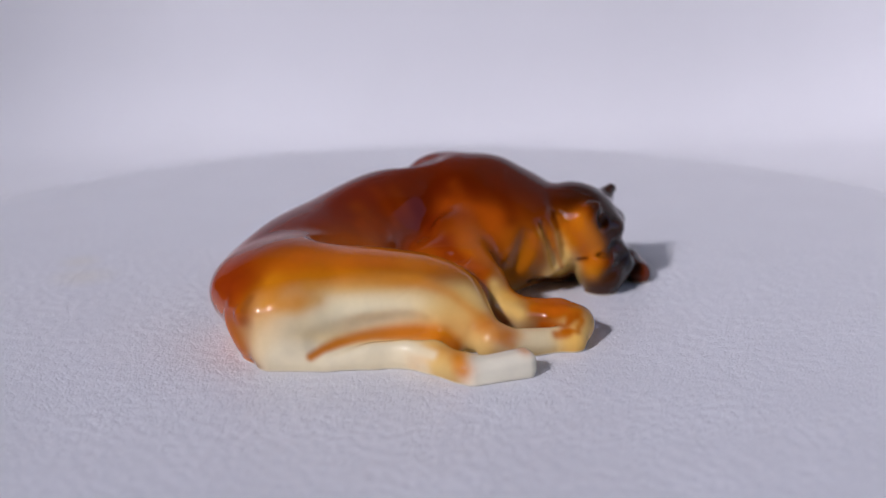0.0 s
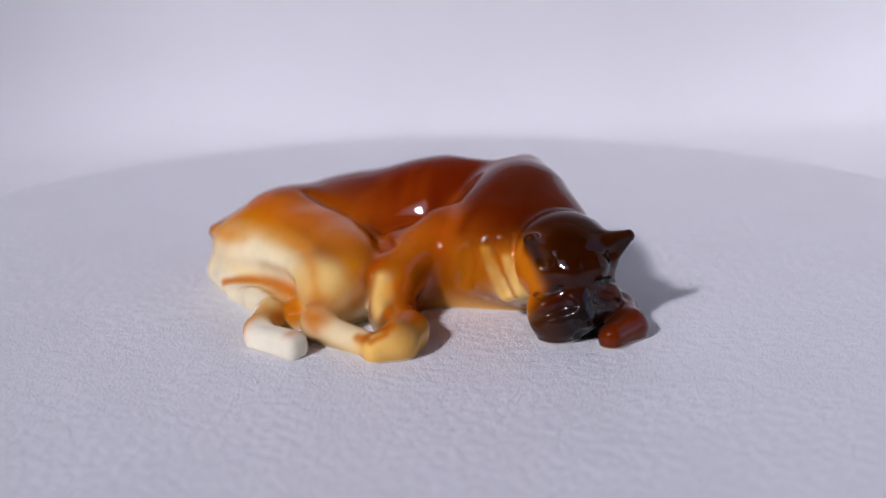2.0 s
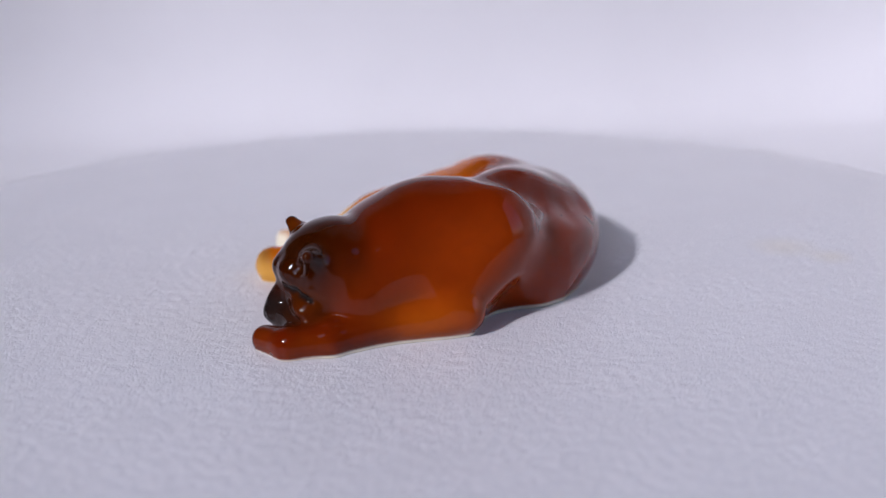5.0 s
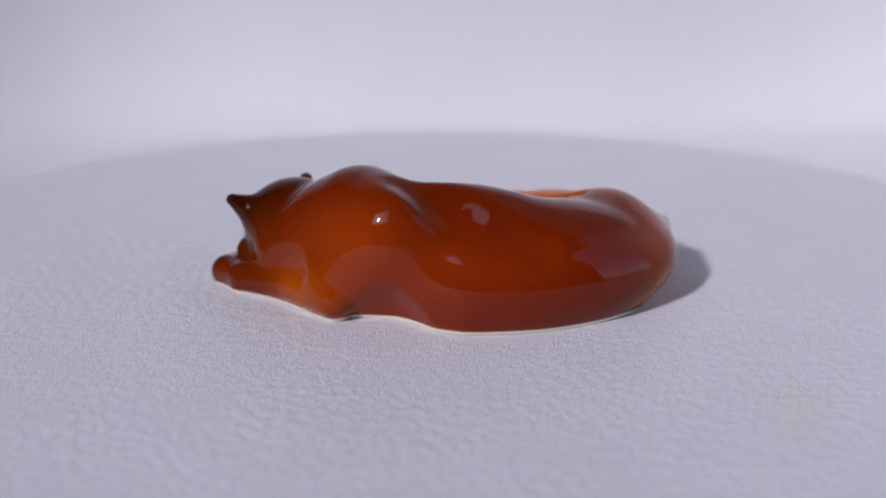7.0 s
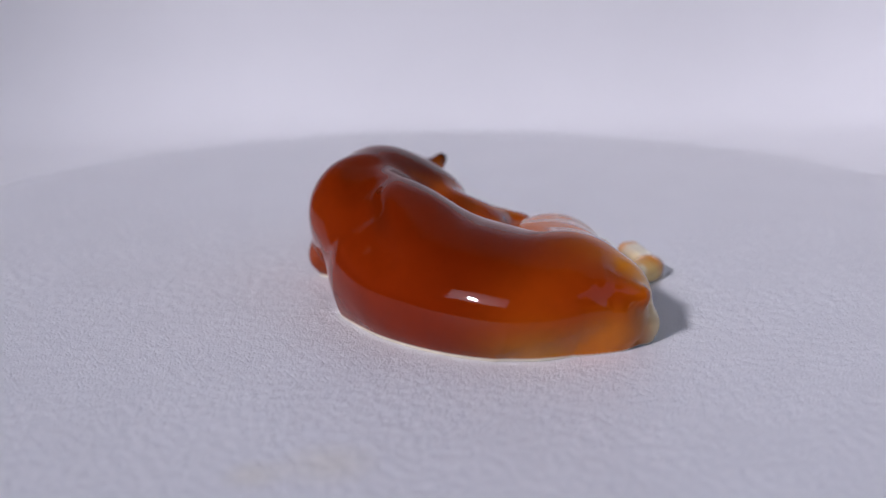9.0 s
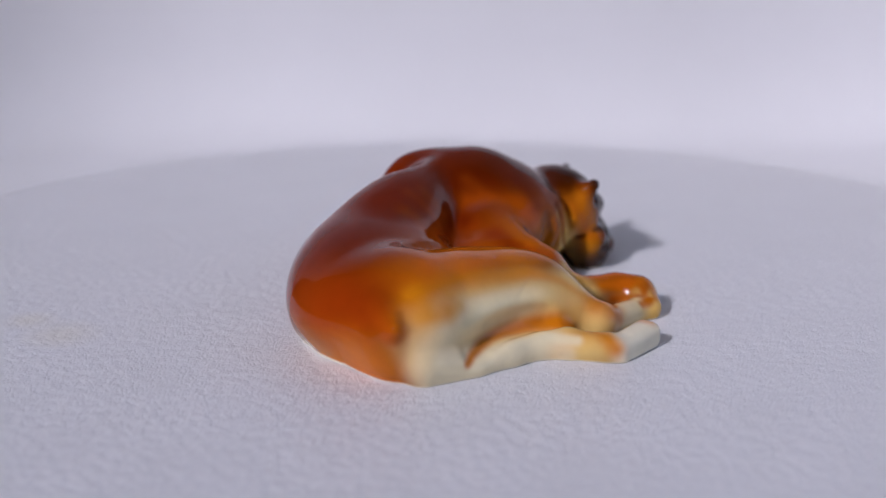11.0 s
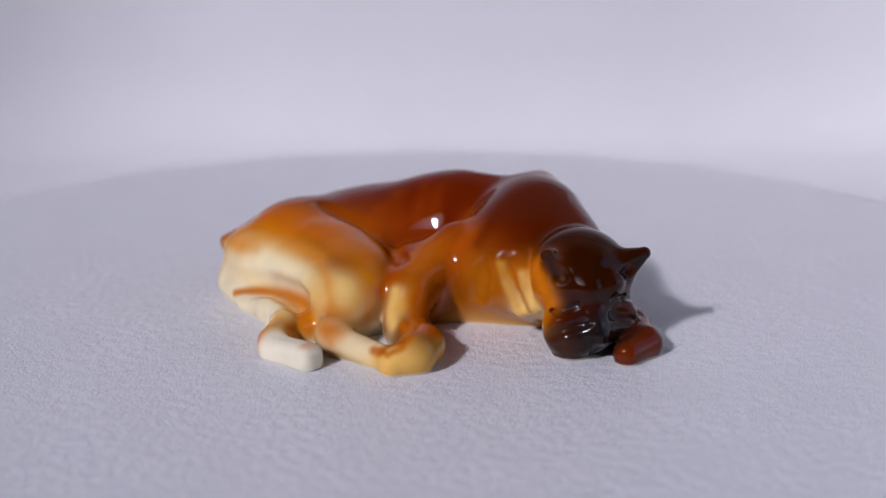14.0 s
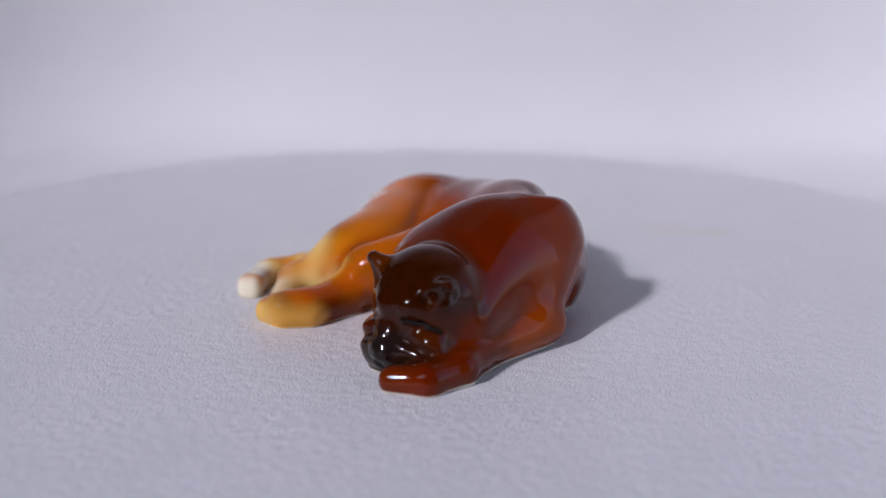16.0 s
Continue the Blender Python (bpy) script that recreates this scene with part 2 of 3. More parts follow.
# ---------------------------------------------------------------- figurine
# Modelled in millimetres as a field of soft bodies that flow into one another, then cut flat at the base.
STEP = 0.4
LO = np.array([-76.0, -68.0, -1.0])
N3 = (375, 295, 112)
NOSE = (52.8, -16.3, 6.9)
FIELD = np.full(N3, 30.0, np.float32)
AXES = [np.float32(LO[i]) + np.float32(STEP) * np.arange(N3[i], dtype=np.float32) for i in range(3)]


def block(lo, hi):
    cut = []
    for i in range(3):
        a = max(0, int((lo[i] - LO[i]) / STEP))
        b = min(N3[i], int((hi[i] - LO[i]) / STEP) + 2)
        cut.append(slice(a, max(a, b)))
    return tuple(cut), AXES[0][cut[0], None, None], AXES[1][None, cut[1], None], AXES[2][None, None, cut[2]]


def blend(cut, d, k, carve):
    f = FIELD[cut]
    if carve:
        h = np.clip(0.5 - 0.5 * (f + d) / k, 0, 1)
        FIELD[cut] = f * (1 - h) - d * h + k * h * (1 - h)
    else:
        h = np.clip(0.5 + 0.5 * (d - f) / k, 0, 1)
        FIELD[cut] = d * (1 - h) + f * h - k * h * (1 - h)


def ball(c, r, turn=(0, 0, 0), k=4.0, carve=False):
    """An ellipsoid with centre c and half axes r, turned by degrees."""
    m = np.array(Euler([radians(a) for a in turn]).to_matrix(), np.float32)
    reach = np.sqrt((m ** 2) @ np.array(r, np.float32) ** 2) + k + 2
    cut, x, y, z = block(np.array(c) - reach, np.array(c) + reach)
    p = (x - c[0], y - c[1], z - c[2])
    k0 = k1 = 0
    for i in range(3):
        q = (p[0] * m[0, i] + p[1] * m[1, i] + p[2] * m[2, i]) / r[i]
        k0 = k0 + q * q
        k1 = k1 + (q / r[i]) ** 2
    k0 = np.sqrt(k0)
    blend(cut, k0 * (k0 - 1) / np.maximum(np.sqrt(k1), 1e-4), k, carve)


def limb(a, b, ra, rb, k=3.0, carve=False):
    """A rounded cone from a to b."""
    a, b = np.array(a, np.float32), np.array(b, np.float32)
    big = max(ra, rb) + k + 2
    cut, x, y, z = block(np.minimum(a, b) - big, np.maximum(a, b) + big)
    w = b - a
    t = np.clip(((x - a[0]) * w[0] + (y - a[1]) * w[1] + (z - a[2]) * w[2]) / float(w @ w), 0, 1)
    d = np.sqrt((x - a[0] - t * w[0]) ** 2 + (y - a[1] - t * w[1]) ** 2 + (z - a[2] - t * w[2]) ** 2)
    blend(cut, d - (ra + (rb - ra) * t), k, carve)


def chain(points, radii, k=2.0, carve=False):
    """Rounded cones end to end, as one body."""
    pts = np.array(points, np.float32)
    big = max(radii) + k + 2
    cut, x, y, z = block(pts.min(0) - big, pts.max(0) + big)
    d = np.float32(99)
    for a, b, ra, rb in zip(pts, pts[1:], radii, radii[1:]):
        w = b - a
        t = np.clip(((x - a[0]) * w[0] + (y - a[1]) * w[1] + (z - a[2]) * w[2]) / float(w @ w), 0, 1)
        e = np.sqrt((x - a[0] - t * w[0]) ** 2 + (y - a[1] - t * w[1]) ** 2 + (z - a[2] - t * w[2]) ** 2) - (ra + (rb - ra) * t)
        h = np.clip(0.5 + 0.5 * (e - d) / 1.5, 0, 1)
        d = e * (1 - h) + d * h - 1.5 * h * (1 - h)
    blend(cut, d, k, carve)


def brick(c, h, turn=(0, 0, 0), edge=1.5, k=2.0):
    """A block with centre c, half sizes h and rounded edges, turned by degrees."""
    m = np.array(Euler([radians(a) for a in turn]).to_matrix(), np.float32)
    reach = np.abs(m) @ np.array(h, np.float32) + k + 2
    cut, x, y, z = block(np.array(c) - reach, np.array(c) + reach)
    p = (x - c[0], y - c[1], z - c[2])
    q = [np.abs(p[0] * m[0, i] + p[1] * m[1, i] + p[2] * m[2, i]) - h[i] + edge for i in range(3)]
    out = np.sqrt(sum(np.maximum(v, 0) ** 2 for v in q))
    blend(cut, out + np.minimum(np.maximum(np.maximum(q[0], q[1]), q[2]), 0) - edge, k, False)


ASIDE = []


def begin():
    """Model the next bodies by themselves."""
    global FIELD
    ASIDE.append(FIELD)
    FIELD = np.full(N3, 30.0, np.float32)


def unite(k):
    """Join what was modelled since begin() to the rest, with a fillet of size k."""
    global FIELD
    d, FIELD = FIELD, ASIDE.pop()
    blend((slice(None),) * 3, d, k, False)


# trunk
ball((-38.4, 2.1, 12.2), (27.1, 22.6, 13.5), (0, 0, 25), 6)
ball((-20.4, 17.0, 13.3), (30.5, 19.8, 16.4), (0, 0, 15), 8)
ball((2.2, 19.7, 17.0), (26.3, 12.6, 18.0), (0, 0, -5), 8)
ball((22.0, 2.6, 16.9), (19.8, 18.2, 15.3), (0, 0, 0), 8)
ball((-45.5, -7.8, 14.5), (13.2, 14.4, 11.7), (0, 0, 0), 6)
# left shoulder and its blade
ball((13.0, 24.0, 24.0), (11.5, 9.6, 13.0), (0, 0, -20), 8)
limb((13, 24.5, 22), (28, 21.5, 9), 9.5, 7.6, 8)
ball((2, 21, 10), (20, 9.5, 13), (0, 0, 0), 8)
ball((-8, 16.5, 16.2), (21, 11, 15.6), (0, 0, 5), 8)
limb((29, 17.5, 3), (8, 18, 3), 6, 6, 5)
ball((-3, 22.5, 13), (16, 9.5, 13), (0, 0, 0), 8)
# neck
limb((21.7, 11.1, 23.7), (40.7, 1.5, 11.9), 13.7, 11.6, 8)
# belly
ball((-3.8, -8.1, 8.0), (11.4, 14.0, 13.0), (0, 0, 0), 5)
ball((-3.0, -19.5, 3.5), (8.0, 8.5, 6.0), (0, 0, 0), 4)
ball((-20.5, -36.0, 2.6), (6.8, 6.8, 4.6), (0, 0, 0), 3)
# brisket
limb((8, -5, 13), (22, 0, 13), 8, 8, 5)
limb((3.8, -3.6, 4.1), (32.0, 8.4, 4.6), 7.9, 7.7, 5)
# tail stump, pressed to the rump
limb((-50, 2, 11), (-60.5, -11.5, 11), 9, 4.5, 6)
ball((-57.0, -14.5, 7.0), (7.6, 8.8, 8.2), (0, 0, 0), 5)
ball((-52.5, -5.0, 3.0), (8.0, 14.0, 7.5), (0, 0, -15), 5)
limb((-58, -9.5, 14.5), (-63.0, -17.4, 14.0), 4.8, 2.6, 3)

# thigh, knee and upper hind foot
begin()
ball((-29.0, -13.1, 17.2), (21.5, 11.2, 6.8), (0, 8, -8), 4)
ball((-14.6, -23.6, 12.6), (9.9, 8.5, 8.0), (0, 0, 0), 7)
ball((-25, -20, 11), (20, 12.0, 9), (0, 6, -12), 7)
ball((-31.0, -18.5, 7.5), (24.0, 11.5, 11.0), (0, 4, -8), 5)
ball((-52.0, -17.0, 10.0), (11.0, 9.5, 11.0), (0, 0, 0), 7)
ball((-17, -28, 8.0), (11, 9.5, 8.5), (0, 0, -20), 7)
limb((-11.0, -29.0, 8.6), (-8.5, -43, 5.4), 8.0, 4.1, 7)
limb((-8.0, -44.8, 3.9), (8.0, -46.8, 2.8), 3.9, 3.2, 4)
unite(2.2)

# shin along the ground, hock and lower hind foot
begin()
chain([(-57.5, -21.0, 4.5), (-46, -26.8, 2.6), (-36, -31.6, 2.6), (-28.5, -36.0, 3.4), (-24.5, -43, 3.2), (-21.8, -51.5, 3.0)], [5.6, 5.4, 5.0, 4.5, 4.0, 3.6], 4)
brick((-13.3, -55.3, 2.4), (9.2, 3.6, 3.5), (0, -4, -10), 2.5, 4)
unite(1.6)

# right foreleg
limb((4.2, -3.1, 20.0), (1.3, -21.0, 11.5), 6.0, 5.8, 5)
begin()
limb((2.0, -17.0, 14.0), (1.3, -22.2, 11.5), 5.4, 5.8, 4)
limb((1.3, -22.2, 11.5), (4.5, -29.0, 4.5), 5.8, 5.4, 3)
limb((4.9, -29.2, 3.8), (15.0, -38.0, 4.3), 5.8, 5.2, 3)
limb((15.0, -38.0, 4.3), (16.6, -43.5, 4.4), 5.0, 4.3, 2)
limb((16.3, -43.7, 4.4), (12.6, -48.3, 2.6), 4.2, 3.9, 4)
unite(2.5)

# head
begin()
ball((42.4, -5.4, 18.4), (13.4, 13.7, 11.5), (0, 25, -40), 4)
ball((47.2, -12.2, 6.0), (8.0, 9.2, 6.0), (10, 0, -45), 4)
limb((46.0, -9.7, 15.0), (50.8, -15.2, 9.6), 4.6, 3.2, 3)
ball((44.3, -15.8, 4.4), (5.4, 4.6, 5.2), (0, 0, -40), 2.5)
ball((52.4, -7.6, 7.6), (4.2, 4.2, 3.8), (0, 0, -40), 2.5)
unite(2.2)


def head(f, s, z):
    """A place on the head: forwards, to the dog's left, up."""
    return (42.3 + 0.77 * f + 0.64 * s, -5.4 - 0.64 * f + 0.77 * s, z)


def depth(p):
    i = [min(N3[a] - 1, max(0, int(round((p[a] - LO[a]) / STEP)))) for a in range(3)]
    return float(FIELD[i[0], i[1], i[2]])


def skin(inside, way):
    """Where a line from inside leaves the body."""
    p, w = np.array(inside, float), np.array(way, float)
    w = w / np.linalg.norm(w)
    while depth(p) < 0:
        p = p + 0.2 * w
    return p


def crease(points, r, k=1.0, depth_in=0.0):
    """A cut along the skin between places given as (inside, way)."""
    at = []
    for (a, u), (b, w) in zip(points, points[1:]):
        for t in (0, 0.25, 0.5, 0.75):
            way = np.array(u) * (1 - t) + np.array(w) * t
            at.append(skin(np.array(a) * (1 - t) + np.array(b) * t, way) - depth_in * way / np.linalg.norm(way))
    a, w = points[-1]
    at.append(skin(a, w) - depth_in * np.array(w) / np.linalg.norm(w))
    for i in range(2):
        at = [at[0]] + [(p + 2 * q + r3) / 4 for p, q, r3 in zip(at, at[1:], at[2:])] + [at[-1]]
    chain(at, [r] * len(at), k, True)


# the line of the right upper arm
crease([((15, -1, 14), (0.3, -1, 0.4)), ((14, -2, 9), (0.2, -1, 0))], 2.2, 2.5, -1.2)
# loose skin of the neck
limb((23, -11.8, 21), (29, -11.6, 8), 1.2, 1.4, 4)
limb((27.5, -11.4, 23), (33, -11.6, 10), 1.2, 1.4, 4)
crease([((24, 0, 21), (0.1, -1, 0.1)), ((30, 0, 10), (0, -1, 0))], 0.6, 1.8)
crease([((30, 2, 21), (0.1, -1, 0.2)), ((33, 0, 12), (0, -1, 0))], 0.5, 1.8)
# shin against thigh
crease([((-47, -15, 7.2), (-0.1, -1, 0)), ((-38, -15, 8.6), (0, -1, 0)), ((-30, -20, 9.2), (0.05, -1, 0)), ((-24, -24, 8.6), (0, -1, 0))], 2.5, 3.5, -0.7)
# along the top of the thigh to the knee
crease([((-38, -4, 16), (0, -0.15, 1)), ((-26, -6, 16), (0, -0.15, 1)), ((-14, -8, 14), (0.1, -0.3, 1)), ((-5.5, -16, 10), (0.3, -0.3, 1))], 0.9, 3.0, -0.3)
# under the tail
ball((-65.2, -21.2, 11.2), (2.0, 1.8, 3.4), (0, 0, 0), 2.0, True)
# brows, lips and nose
ball((48.9, -14.0, 18.4), (3.5, 3.7, 3.0), (0, 0, -40), 2.0)
ball((52.4, -9.4, 19.1), (3.5, 3.7, 3.0), (0, 0, -40), 2.0)
for side in (-1, 1):
    ball(head(8.0, 9.0 * side, 8.5), (4.5, 3.6, 4.2), (0, 0, -40), 4)
ball(NOSE, (2.2, 3.3, 2.5), (0, 0, -50), 0.8)
for side in (-1, 1):
    n = np.array(NOSE) + np.array((1.5 + 1.1 * side, -1.5 + 1.1 * side, -0.3))
    limb(n, n + np.array((0.6 * side, 0.6 * side, -0.4)), 0.6, 0.45, 0.5, True)
    crease([(head(8, 2.4 * side, 11), (0.77 + 0.2 * side * 0.64, -0.64 + 0.2 * side * 0.77, 0)),
            (head(8, 6.0 * side, 9), (0.77 * 0.8 + 0.7 * side * 0.64, -0.64 * 0.8 + 0.7 * side * 0.77, 0)),
            (head(7, 8.0 * side, 6), (0.77 * 0.6 + side * 0.64, -0.64 * 0.6 + side * 0.77, 0))], 0.5, 1.8)
crease([((46, -10, 5.5), (0.7, -0.72, -0.1)), ((46, -10, 3.0), (0.7, -0.72, -0.2))], 0.5, 0.7)
# ears, hollow in front
limb((39.8, -13.6, 21.6), (39.6, -18.6, 26.4), 4.9, 1.9, 2)
limb((52.6, -2.2, 21.6), (58.0, -0.4, 25.2), 4.8, 1.7, 2)
limb((43.0, -17.8, 21.4), (41.4, -20.2, 25.2), 1.2, 0.7, 2.0, True)
limb((55.6, -5.2, 21.2), (59.0, -2.8, 24.0), 1.2, 0.7, 2.0, True)

# closed eyes
EYES = [[skin((42.3, -5.4, z), (x, y, 0)) for x, y, z in line] for line in (
    ((5.4, -12.4, 14.6), (0.9, -13.0, 12.8), (-5.0, -9.5, 10.6)),
    ((12.6, -5.4, 15.2), (13.9, -1.2, 14.6), (13.1, 3.3, 13.2)))]
for line in EYES:
    chain(line, [0.6, 0.7, 0.5], 0.8, True)
# left foreleg, laid round under the chin
begin()
chain([(27.8, 25.0, 6.0), (42.0, 9.5, 4.8), (54.5, 2.8, 3.6), (61.0, -5.0, 3.0), (59.6, -13.2, 2.5)], [5.8, 5.4, 4.6, 4.3, 3.5], 3)
unite(2.0)

# hollow between the left elbow and the ribs
ball((13, 36, -2), (10, 8.8, 11), (0, 0, 0), 6.0, True)
# behind the shoulder blade
VALLEY = [((9, 15, 24), (0, 0.40, 0.7)), ((1, 17, 21), (0, 0.50, 0.65)), ((-7, 19, 18), (0, 0.65, 0.6)), ((-16, 20, 15), (0, 0.85, 0.65)), ((-26, 20, 13), (0, 0.9, 0.6))]
chain([skin(a, w) + 3.0 * np.array(w) for a, w in VALLEY], [3.6, 4.4, 4.4, 3.8, 2.6], 7.0, True)


def surface():
    """The zero level of FIELD as vertices and quads, one vertex a cell."""
    f = FIELD
    # the flank behind leans out to the foot
    lean = (3.8 * np.clip(AXES[1] / 18, 0, 1))[None, :, None] * np.clip(1 - AXES[2] / 22, 0, 1)[None, None, :]
    f -= lean * np.clip((12 - AXES[0]) / 18, 0, 1)[:, None, None]
    # the lowest part stands straight on the ground
    low = int((1.5 - LO[2]) / STEP)
    for i in range(low):
        f[:, :, i] = np.minimum(f[:, :, i], f[:, :, low] + 0.3 * (low - i) * STEP)
    f[:, :, 0:4] = np.maximum(f[:, :, 0:4], np.float32(0) - AXES[2][None, None, 0:4])
    s = f < 0
    corners = [s[i:N3[0] - 1 + i, j:N3[1] - 1 + j, k:N3[2] - 1 + k] for i in (0, 1) for j in (0, 1) for k in (0, 1)]
    n = sum(c.astype(np.int8) for c in corners)
    live = (n > 0) & (n < 8)
    idx = np.full(live.shape, -1, np.int64)
    cells = np.argwhere(live)
    idx[live] = np.arange(len(cells))
    v = [f[i:N3[0] - 1 + i, j:N3[1] - 1 + j, k:N3[2] - 1 + k][live] for i in (0, 1) for j in (0, 1) for k in (0, 1)]
    total, count = np.zeros((len(cells), 3)), np.zeros(len(cells))
    for a in range(8):
        for b in (1, 2, 4):
            if a & b:
                continue
            va, vb = v[a], v[a | b]
            hit = (va < 0) != (vb < 0)
            t = np.where(hit, va / np.where(hit, va - vb, 1), 0)
            at = np.zeros((len(cells), 3)) + np.array([(a >> 2) & 1, (a >> 1) & 1, a & 1])
            at[:, {4: 0, 2: 1, 1: 2}[b]] += t
            total += at * hit[:, None]
            count += hit
    verts = LO + STEP * (cells + total / count[:, None])
    quads = []
    for ax in range(3):
        lo = [slice(1, -1)] * 3
        lo[ax] = slice(0, N3[ax] - 1)
        hi = list(lo)
        hi[ax] = slice(1, N3[ax])
        a, b = s[tuple(lo)], s[tuple(hi)]
        for flip, where in ((False, a & ~b), (True, ~a & b)):
            at = np.argwhere(where)
            off = np.ones(3, int)
            off[ax] = 0
            at = at + off
            u, w = np.eye(3, dtype=int)[(ax + 1) % 3], np.eye(3, dtype=int)[(ax + 2) % 3]
            q = [at - u - w, at - w, at, at - u]
            q = np.stack([idx[tuple(c.T)] for c in (q[::-1] if flip else q)], 1)
            quads.append(q)
    return verts, np.concatenate(quads)


def relax(verts, quads, rounds):
    """Even out the net; the flat base stays flat."""
    for k in range(rounds):
        mid = verts[quads].mean(1)
        out, cnt = np.zeros_like(verts), np.zeros(len(verts))
        for i in range(4):
            np.add.at(out, quads[:, i], mid)
            np.add.at(cnt, quads[:, i], 1)
        new_v = out / np.maximum(cnt, 1)[:, None]
        step = 0.6 if k % 2 == 0 else -0.5
        verts = verts + step * (new_v - verts)
    verts[:, 2] = np.maximum(verts[:, 2], 0.0)
    return verts


VERTS, QUADS = surface()
VERTS = relax(VERTS, QUADS, 4)

# underglaze, sprayed on in soft passes, with some recesses darkened in the colour
BROWN, DEEP, AMBER, CREAM, WHITE, BLACK = (0.115, 0.012, 0.0006), (0.024, 0.0055, 0.001), (0.62, 0.165, 0.003), (0.86, 0.62, 0.24), (0.86, 0.76, 0.50), (0.012, 0.009, 0.008)
COLOUR = np.zeros((len(VERTS), 3)) + np.array(BROWN)


def spray(c, r, colour, strength=1.0, turn=(0, 0, 0), hard=1.0):
    m = np.array(Euler([radians(a) for a in turn]).to_matrix())
    q = ((VERTS - np.array(c)) @ m) / np.array(r)
    w = strength * np.exp(-((q ** 2).sum(1)) ** hard)
    COLOUR[:] = COLOUR * (1 - w[:, None]) + np.array(colour) * w[:, None]


def stroke(a, b, r, colour, strength=1.0, hard=1.5):
    a, b = np.array(a, float), np.array(b, float)
    t = np.clip(((VERTS - a) @ (b - a)) / ((b - a) @ (b - a)), 0, 1)
    d = np.linalg.norm(VERTS - a - t[:, None] * (b - a), axis=1) / r
    w = strength * np.exp(-(d ** 2) ** hard)
    COLOUR[:] = COLOUR * (1 - w[:, None]) + np.array(colour) * w[:, None]


def trace(points, radii, colour, strength, hard=1.0, lay=True):
    """One pass of the brush through the points; laid on the skin, or straight from point to point."""
    ends = list(radii) + [radii[-1]]
    d = np.full(len(VERTS), 1e9)
    for a, b, ra, rb in zip(points, points[1:], ends, ends[1:]):
        line = [np.array(a) + (np.array(b) - np.array(a)) * k / 3 for k in range(4)]
        if lay:
            line = [VERTS[((VERTS - p) ** 2).sum(1).argmin()] for p in line]
        for k, (p, q) in enumerate(zip(line, line[1:])):
            t = np.clip(((VERTS - p) @ (q - p)) / max((q - p) @ (q - p), 1e-6), 0, 1)
            r = ra + (rb - ra) * (k + t) / 3
            d = np.minimum(d, ((VERTS - p - t[:, None] * (q - p)) ** 2).sum(1) / r ** 2)
    w = (strength * np.exp(-np.minimum(d, 1e4) ** hard))[:, None]
    COLOUR[:] = COLOUR * (1 - w) + np.array(colour) * w


# orange over the brown on the side that lies away from the legs
spray((-8, 40, 12), (52, 18, 24), (0.25, 0.031, 0.0004), 0.9)
spray((30, 26, 14), (22, 18, 18), (0.26, 0.040, 0.0003), 0.85)
spray((22, 32, 24), (12, 10, 9), (0.30, 0.046, 0.0004), 0.6)
spray((-60, 6, 14), (12, 18, 13), (0.38, 0.062, 0.002), 0.75)
spray((-16, 2, 29), (30, 9, 9), (0.15, 0.018, 0.002), 0.55)
spray((10, 4, 36), (20, 10, 6), (0.15, 0.018, 0.002), 0.6)
spray((-12, -4, 22), (18, 10, 8), (0.30, 0.045, 0.001), 0.5)
spray((12, -9, 25), (8, 6, 6), (0.44, 0.09, 0.003), 0.55)
spray((4, -15, 21), (7, 7, 6), (0.44, 0.095, 0.004), 0.7)
stroke((7, 0, 33), (9, -12, 20), 2.0, (0.13, 0.014, 0.001), 0.5, 1.0)
stroke((-3, 0, 30), (-2, -9, 21), 2.4, (0.14, 0.015, 0.001), 0.5, 1.0)
stroke((18, -2, 31), (20, -13, 21), 2.2, (0.16, 0.018, 0.001), 0.6, 1.0)
# valley behind the left shoulder blade, its shade put into the colour
stroke((8, 24, 38), (-16, 32, 28), 3.4, DEEP, 0.5, 1.0)
spray((-61, 6, 2), (13, 15, 7), (0.60, 0.25, 0.035), 0.7)
# thin runs in the glaze over shoulder and flank
RUN = random.Random(7)
for k in range(28):
    x = RUN.uniform(-34, 26)
    y = RUN.uniform(-6, 16)
    z = 34 - 0.012 * x * x
    dx = 0.25 * (18 - x) * RUN.uniform(0.3, 1.0)
    tone = RUN.choice(((0.10, 0.011, 0.001), (0.10, 0.011, 0.001), (0.36, 0.060, 0.001), (0.42, 0.085, 0.002)))
    stroke((x, y, z - 1), (x + 0.4 * dx, y - RUN.uniform(7, 13), z - RUN.uniform(7, 13)), RUN.uniform(1.4, 3.4), tone, RUN.uniform(0.2, 0.5), 1.0)
# low flank painted darker to offset the platter's reflection in the gloss
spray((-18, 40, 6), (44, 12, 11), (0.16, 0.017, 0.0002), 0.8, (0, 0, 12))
spray((38, 20, 5), (14, 12, 7), (0.42, 0.095, 0.002), 0.6)
spray((31, 23, 16), (4, 4, 3), (0.13, 0.014, 0.0004), 0.5)
spray((18, 2, 34), (15, 15, 8), (0.07, 0.010, 0.0008), 0.75)
spray((29, 2, 29), (9, 12, 9), (0.06, 0.009, 0.0008), 0.7)
